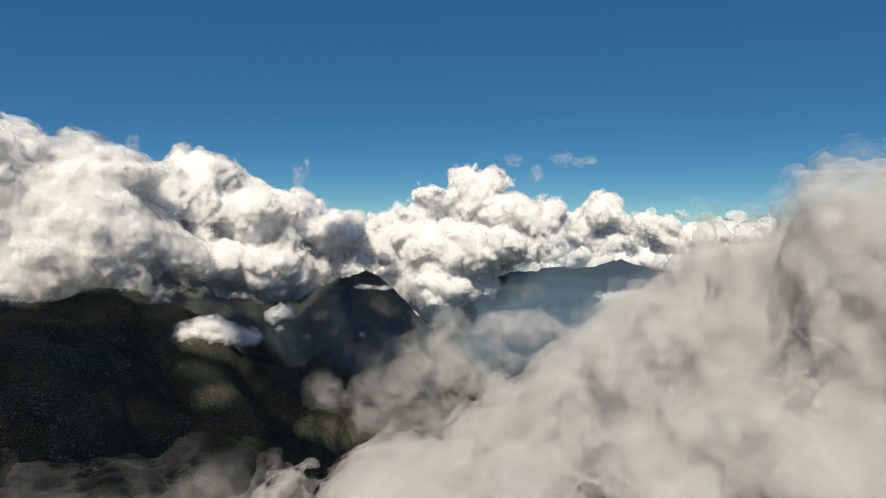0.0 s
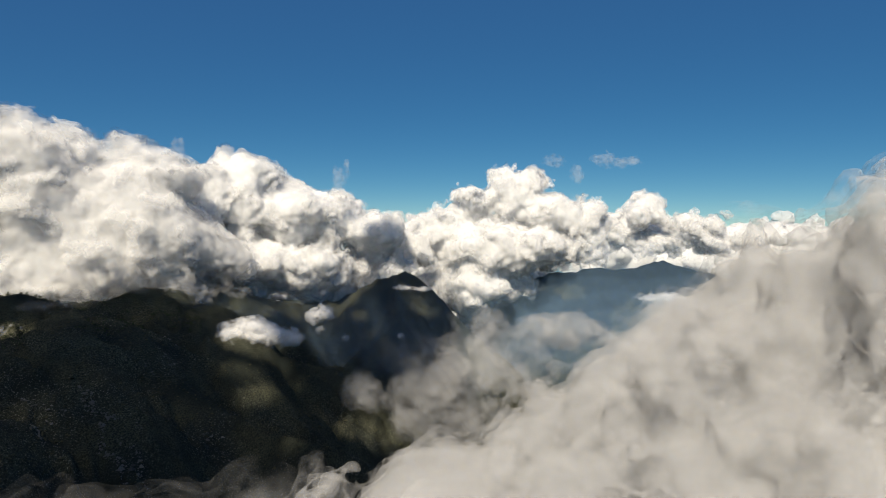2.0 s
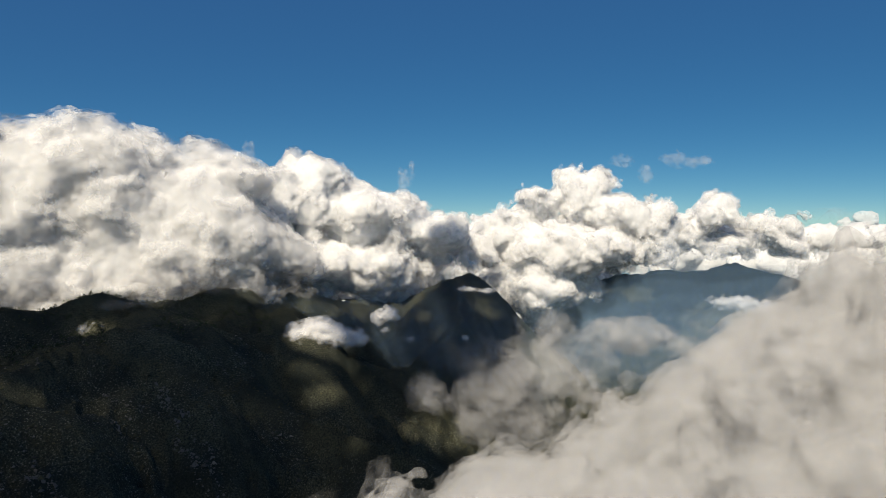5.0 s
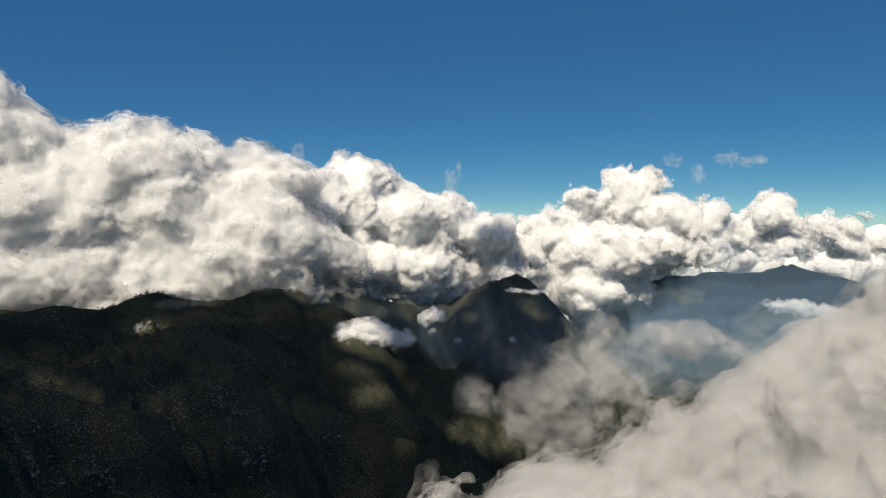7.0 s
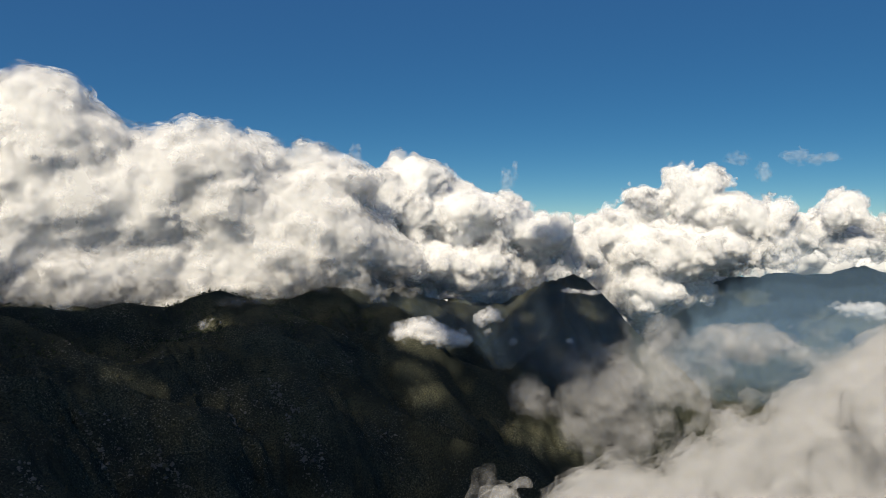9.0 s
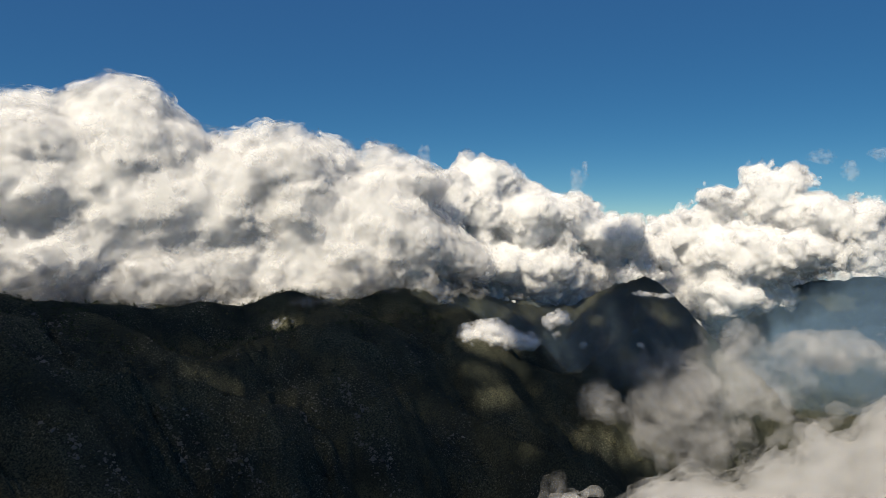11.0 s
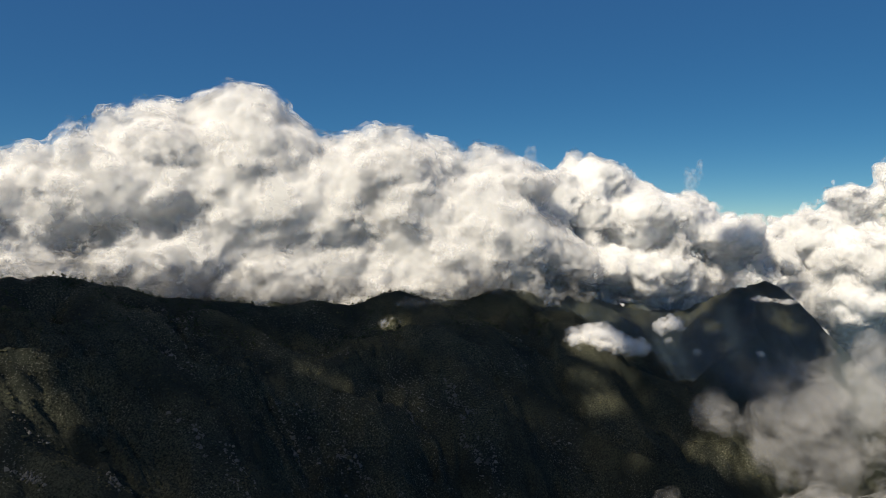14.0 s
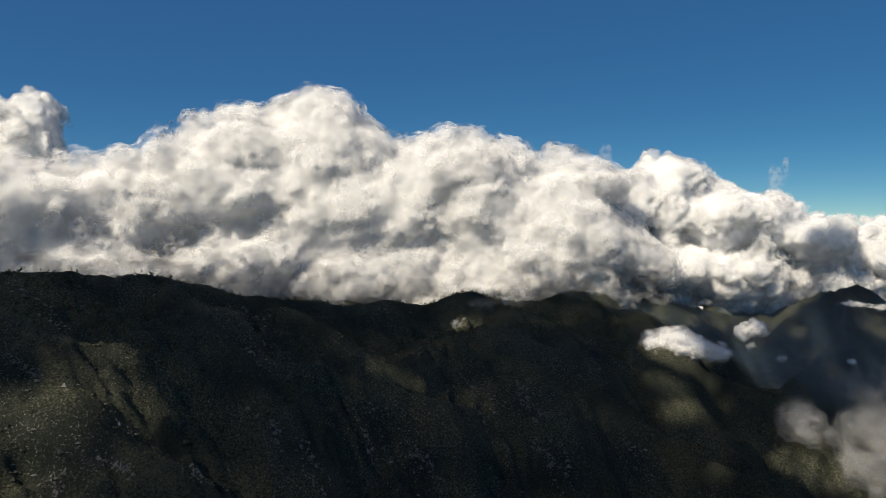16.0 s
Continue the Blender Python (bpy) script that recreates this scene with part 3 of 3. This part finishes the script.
cloud("cumulus_cloud", "vast white cumulus bank with grey folds resting behind the ridge", [
    (-68, 2850, 1.2, 300, 280, 200), (-60, 2900, 1.3, 300, 300, 245), (-53, 2900, 2.9, 290, 300, 330), (-47, 2950, 3.1, 330, 320, 380),
    (-43.5, 2960, 1.4, 300, 300, 350), (-40, 2950, 1.1, 340, 300, 340), (-33, 2950, 1.1, 330, 300, 290), (-27, 2950, 1.1, 260, 260, 275), (-23.8, 2990, -1.2, 200, 200, 180), (-25, 2960, -4.6, 300, 160, 95), (-36, 2860, -5.0, 500, 180, 110), (-21, 3030, -2.6, 180, 150, 110),
    (-66, 2800, -3.0, 500, 250, 200), (-52, 2850, -3.2, 600, 250, 200), (-38, 2900, -3.4, 600, 250, 190), (-28, 2950, -3.6, 450, 250, 170)],
    10, BILLOW, soft(), flat=1.5, torn=(46, 7))
cloud("cumulus_cloud", "white billowing cumulus tower with a grey hollow on its flank", [
    (-19.3, 3300, 2.3, 190, 190, 210), (-23, 3250, 1.3, 180, 190, 185), (-15.5, 3350, 0.8, 210, 210, 180),
    (-12.3, 3400, 0.3, 180, 190, 170), (-9, 3450, -0.9, 190, 190, 135), (-18, 3300, -2.5, 420, 200, 130), (-12, 3500, -3, 350, 200, 110), (-18, 3330, -4.6, 330, 160, 90), (-11.5, 3520, -5.0, 330, 150, 80)],
    8, [(300, 44), (140, 30), (66, 13), (32, 7)], crisp(1.2))
cloud("cumulus_cloud", "bright white cauliflower cumulus beyond the dark peak", [
    (2.7, 3800, 2.3, 175, 150, 158), (-0.8, 3800, 1.6, 150, 150, 120), (5.3, 3800, 0.9, 170, 170, 135), (8.2, 3850, 0.1, 160, 160, 130),
    (-3.5, 3750, -0.2, 180, 170, 125), (-6.5, 3700, -1.6, 180, 170, 105), (1, 3700, -2.3, 400, 200, 150), (5, 3800, -2.0, 330, 190, 120),
    (0, 3600, -5.0, 140, 140, 90), (-2.8, 3750, -5.0, 190, 150, 150), (2.5, 3800, -4.8, 170, 130, 90), (-0.5, 3900, -6.6, 170, 110, 120)],
    7, CRISP, crisp(1.0))
cloud("cumulus_cloud", "flat-based white and grey cumulus over the far mountains", [
    (12.5, 4200, 0.9, 140, 150, 115), (16, 4200, 0.0, 180, 160, 85), (10.3, 4150, -0.9, 150, 150, 120), (14, 4200, -1.4, 320, 160, 70)],
    7, CRISP, crisp(1.0), base=at(0, 4200, -2.7)[2])
cloud("cumulus_cloud", "far bright white cumulus head behind the bank", [
    (-66, 3400, 6.1, 165, 180, 200), (-68, 3400, 2.5, 300, 200, 220)], 9, CRISP, crisp(1.0))
# hidden layer added to keep the sun off the far mountains
cloud("cloud_deck", "grey cloud layer hidden behind the cumulus, added to shade the far mountains", [
    (3, 4330, -0.3, 320, 120, 110), (8.5, 4330, -0.5, 320, 120, 100), (14, 4420, -0.8, 360, 110, 80), (19.5, 4420, -1.0, 360, 110, 70)],
    16, [(300, 30), (120, 20), (60, 10)], [(0, CORE), (-12, FRINGE[0])])
cloud("cloud_spill", "soft grey cloud spilling over the ridge crest", [
    (-29, 2640, -4.0, 160, 70, 50), (-26, 2760, -3.9, 170, 70, 60), (-23.3, 2900, -3.9, 160, 70, 60), (-20.5, 3050, -3.8, 160, 70, 50), (-38, 2560, -4.3, 260, 60, 45), (-47, 2480, -4.2, 260, 60, 45),
    (-57, 2330, -3.0, 260, 60, 40), (-66, 2200, -2.3, 260, 60, 40)],
    8, [(160, 26), (70, 15), (34, 7)], [(8, TORN), (4, TORN), (0, TORN), (-4, TORN), (-9, TORN)], torn=(60, 8))
cloud("small_cloud", "small white cloud tuft hanging before the dark slope", [
    (-19.6, 2400, -8.7, 52, 50, 50), (-18.4, 2400, -8.4, 62, 52, 48), (-17.0, 2400, -8.7, 66, 48, 32), (-15.9, 2400, -9.0, 44, 40, 18)],
    2.5, [(80, 9), (38, 5), (18, 2)], tuft(1.0), torn=(24, 3))
cloud("small_cloud", "little white cloud puff hanging over the saddle", [
    (-13.5, 2550, -7.2, 30, 28, 20), (-12.8, 2550, -7.0, 30, 28, 22)], 2.5, [(50, 8), (24, 5)], tuft(0.8), torn=(22, 3))
cloud("small_cloud", "faint torn cloud puff before the dark slope", [
    (-34.7, 2350, -7.7, 32, 26, 34)], 3, [(40, 9), (18, 6), (9, 3)], [(3, WISP[0]), (-2, WISP[0]), (-7, WISP[1])], torn=(20, 3))
cloud("small_cloud", "thin white cloud strip before the far mountains", [
    (14.3, 4000, -5.8, 110, 60, 26), (16.0, 4000, -6.1, 110, 60, 18)], 5, [(90, 14), (40, 9), (18, 4)], tuft(1.0), torn=(26, 4))
cloud("small_cloud", "thin cloud scarf on the peak's face", [
    (-6.2, 3150, -5.1, 45, 25, 8), (-5.2, 3150, -5.2, 40, 25, 7)], 3, [(50, 5), (24, 4), (12, 2)], [(2, WISP[0]), (-1, WISP[0]), (-4, WISP[1])], torn=(20, 2))

for az, dist, el, size in ((-13.05, 2540, -8.28, 11), (-10.98, 2489, -9.07, 11), (-6.62, 2637, -8.92, 9)):
    cloud("small_cloud", "tiny white cloud puff hanging in the shaded valley", [(az, dist, el, size, size, 0.8 * size)], 2, [(24, 5), (11, 3)],
          [(2, WISP[0]), (-1, WISP[1]), (-4, WISP[1])], torn=(14, 2.5))


def wisp(label, lobes, size):
    cloud("cloud_wisp", label, lobes, size / 9, [(size * 1.2, size * 0.22), (size * 0.6, size * 0.16), (size * 0.28, size * 0.08)],
          [(0.06 * size, SHRED), (-0.02 * size, SHRED), (-0.1 * size, SHRED), (-0.18 * size, SHRED)], torn=(size * 0.5, size * 0.08))


wisp("faint white cloud shred high over the far mountains", [(9.7, 3000, 5.1, 40, 30, 22), (11.0, 3000, 4.9, 45, 30, 12)], 45)
wisp("faint white cloud shred beside the bright cumulus", [(5.7, 3100, 5.0, 36, 25, 18)], 40)
wisp("faint white cloud shred above the bright cumulus", [(7.6, 3300, 3.9, 30, 25, 34)], 40)
wisp("torn cloud shred rising from the bank", [(-23.6, 3000, 5.6, 26, 25, 40)], 40)
wisp("torn cloud shred rising from the bank", [(-11.5, 3200, 3.6, 26, 25, 50), (-10.9, 3200, 4.4, 14, 20, 26)], 40)
wisp("thin mist shred lying on the ridge", [(-33.2, 2380, -5.7, 40, 30, 12), (-31.2, 2420, -5.5, 60, 30, 9)], 40)
wisp("thin mist shred lying on the ridge", [(-21.5, 2900, -5.0, 60, 40, 16), (-19.5, 2950, -5.2, 50, 40, 14)], 40)
wisp("thin mist shred over the peak", [(-8.3, 3300, -3.7, 90, 50, 28), (-10, 3300, -4.4, 80, 50, 24)], 50)

# fog bank over the valley, near the camera's level
cloud("fog_bank", "soft pale fog bank rising out of the valley", [
    (37, 850, -6.4, 220, 190, 150), (32.5, 870, -5.6, 115, 140, 122), (28, 850, -7.6, 180, 180, 122), (21.3, 900, -7.8, 115, 170, 116), (20.8, 900, -0.6, 36, 40, 44), (17, 950, -12.4, 105, 160, 100),
    (11, 950, -21.8, 180, 190, 100), (3, 950, -23.4, 180, 190, 112), (-4, 960, -23.2, 170, 180, 112), (-10, 980, -25.8, 150, 170, 96),
    (-16, 1000, -27.0, 150, 150, 76),
    (23, 850, -17, 300, 230, 165), (31, 850, -16, 320, 240, 190), (15, 850, -25, 340, 230, 135), (4, 800, -30, 360, 260, 125)],
    9, [(340, 50), (150, 23), (64, 11), (32, 6)], [(62, FOG)] + [(v, MIST) for v in (54, 46, 39, 32, 26, 20, 14, 8, 3)] + [(v, TORN) for v in (-2, -8)] + [(v, FILM) for v in (-13,)], torn=(40, 11),
    blend=0.45, smooth=100)
cloud("mist_wisp", "torn grey mist wisp just below the camera's path", [
    (-33, 230, -21.0, 30, 20, 9), (-27, 235, -21.4, 26, 20, 8), (-21.5, 240, -20.8, 18, 16, 9), (-26, 225, -24.0, 40, 22, 10)],
    2.5, [(44, 6), (22, 4), (11, 2.5)], [(v, VEIL2) for v in (8, 6, 4, 2, 0, -2, -4.5, -7, -10)], torn=(26, 3))
# tinted sheets added to stand for the blue haze of distance
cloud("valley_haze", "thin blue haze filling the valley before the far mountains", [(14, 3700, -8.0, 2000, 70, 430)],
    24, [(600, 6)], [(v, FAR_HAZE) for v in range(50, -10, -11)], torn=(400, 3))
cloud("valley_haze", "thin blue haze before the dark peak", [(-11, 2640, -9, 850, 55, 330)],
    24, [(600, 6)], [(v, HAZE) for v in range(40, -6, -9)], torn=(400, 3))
cloud("cloud_deck", "distant pale cloud deck closing the horizon", [
    (-34, 4600, -4.2, 600, 200, 220), (-24, 4600, -4.4, 600, 200, 200), (-14, 4650, -4.6, 500, 160, 170), (-6, 4600, -4.4, 480, 160, 200), (1, 4650, -3.4, 480, 160, 210), (-1.5, 4650, -7.2, 420, 140, 210)],
    18, [(420, 50), (190, 34), (90, 18)], [(0, CORE), (-18, FRINGE[0])], torn=(80, 12))
cloud("cloud_deck", "distant pale cloud deck beyond the far mountains", [
    (9, 4900, -2.9, 460, 100, 130), (16, 4900, -2.9, 560, 100, 110), (24, 4900, -2.0, 600, 100, 190), (32, 4900, -2.0, 600, 100, 220)],
    18, [(420, 50), (190, 34), (90, 18)], [(0, CORE), (-18, FRINGE[0])], torn=(80, 12))
cloud("mist_veil", "thin torn mist drifting over the valley", [
    (-4.5, 2300, -13.4, 210, 100, 140), (0.5, 2300, -11.6, 200, 100, 150), (3.5, 2350, -8.6, 170, 110, 95),
    (8, 2400, -8.2, 170, 110, 80), (13, 2400, -9.5, 170, 100, 60)],
    10, [(300, 60), (140, 40), (64, 20), (32, 10)], [(v, VEIL) for v in (34, 22, 12, 2, -7, -16)], torn=(100, 14))


def over(x, y, z, rx, ry, rz):
    """The same lobe given by its place."""
    d = math.hypot(x, y)
    return (math.degrees(math.atan2(x, y)), d, math.degrees(math.atan2(z - EYE, d)), rx, ry, rz)


# unseen broken cumulus deck added above the slopes to shade the ridge; sun falls through its gaps
SHADE_DECK = [(-2050, -350, 460), (-1450, -380, 420), (-1900, 250, 400), (-1350, 60, 420), (-1560, 650, 340), (-1180, 480, 360), (-1340, 1050, 230),
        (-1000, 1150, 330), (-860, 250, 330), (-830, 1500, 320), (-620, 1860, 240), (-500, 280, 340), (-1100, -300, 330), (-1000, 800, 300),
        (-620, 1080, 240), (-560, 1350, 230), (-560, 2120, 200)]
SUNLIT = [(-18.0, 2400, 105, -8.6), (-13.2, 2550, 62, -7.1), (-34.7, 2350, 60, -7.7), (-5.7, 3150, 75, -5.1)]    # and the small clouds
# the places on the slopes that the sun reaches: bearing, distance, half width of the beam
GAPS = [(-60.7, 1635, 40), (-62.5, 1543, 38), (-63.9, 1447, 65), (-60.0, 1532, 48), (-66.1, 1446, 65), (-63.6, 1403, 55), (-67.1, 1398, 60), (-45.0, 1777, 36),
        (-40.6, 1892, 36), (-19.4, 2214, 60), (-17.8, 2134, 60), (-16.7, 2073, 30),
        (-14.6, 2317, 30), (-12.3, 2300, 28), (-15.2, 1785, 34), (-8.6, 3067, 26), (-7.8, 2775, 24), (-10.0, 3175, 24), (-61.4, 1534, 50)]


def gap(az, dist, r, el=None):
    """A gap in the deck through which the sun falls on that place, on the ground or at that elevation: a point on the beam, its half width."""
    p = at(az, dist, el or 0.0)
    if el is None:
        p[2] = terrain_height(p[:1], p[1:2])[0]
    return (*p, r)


cloud("cloud_deck", "broken white cumulus deck, unseen, added high above the slopes for shade",
      [over(x - 177, y - 831, 2900, r, r, 110) for x, y, r in SHADE_DECK], 15, [(220, 16), (100, 9)],
      [(0, SHADE_DECK_VEIL), (-8, FRINGE[3])], torn=(70, 8), gaps=[gap(*q) for q in GAPS + SUNLIT], face=0)
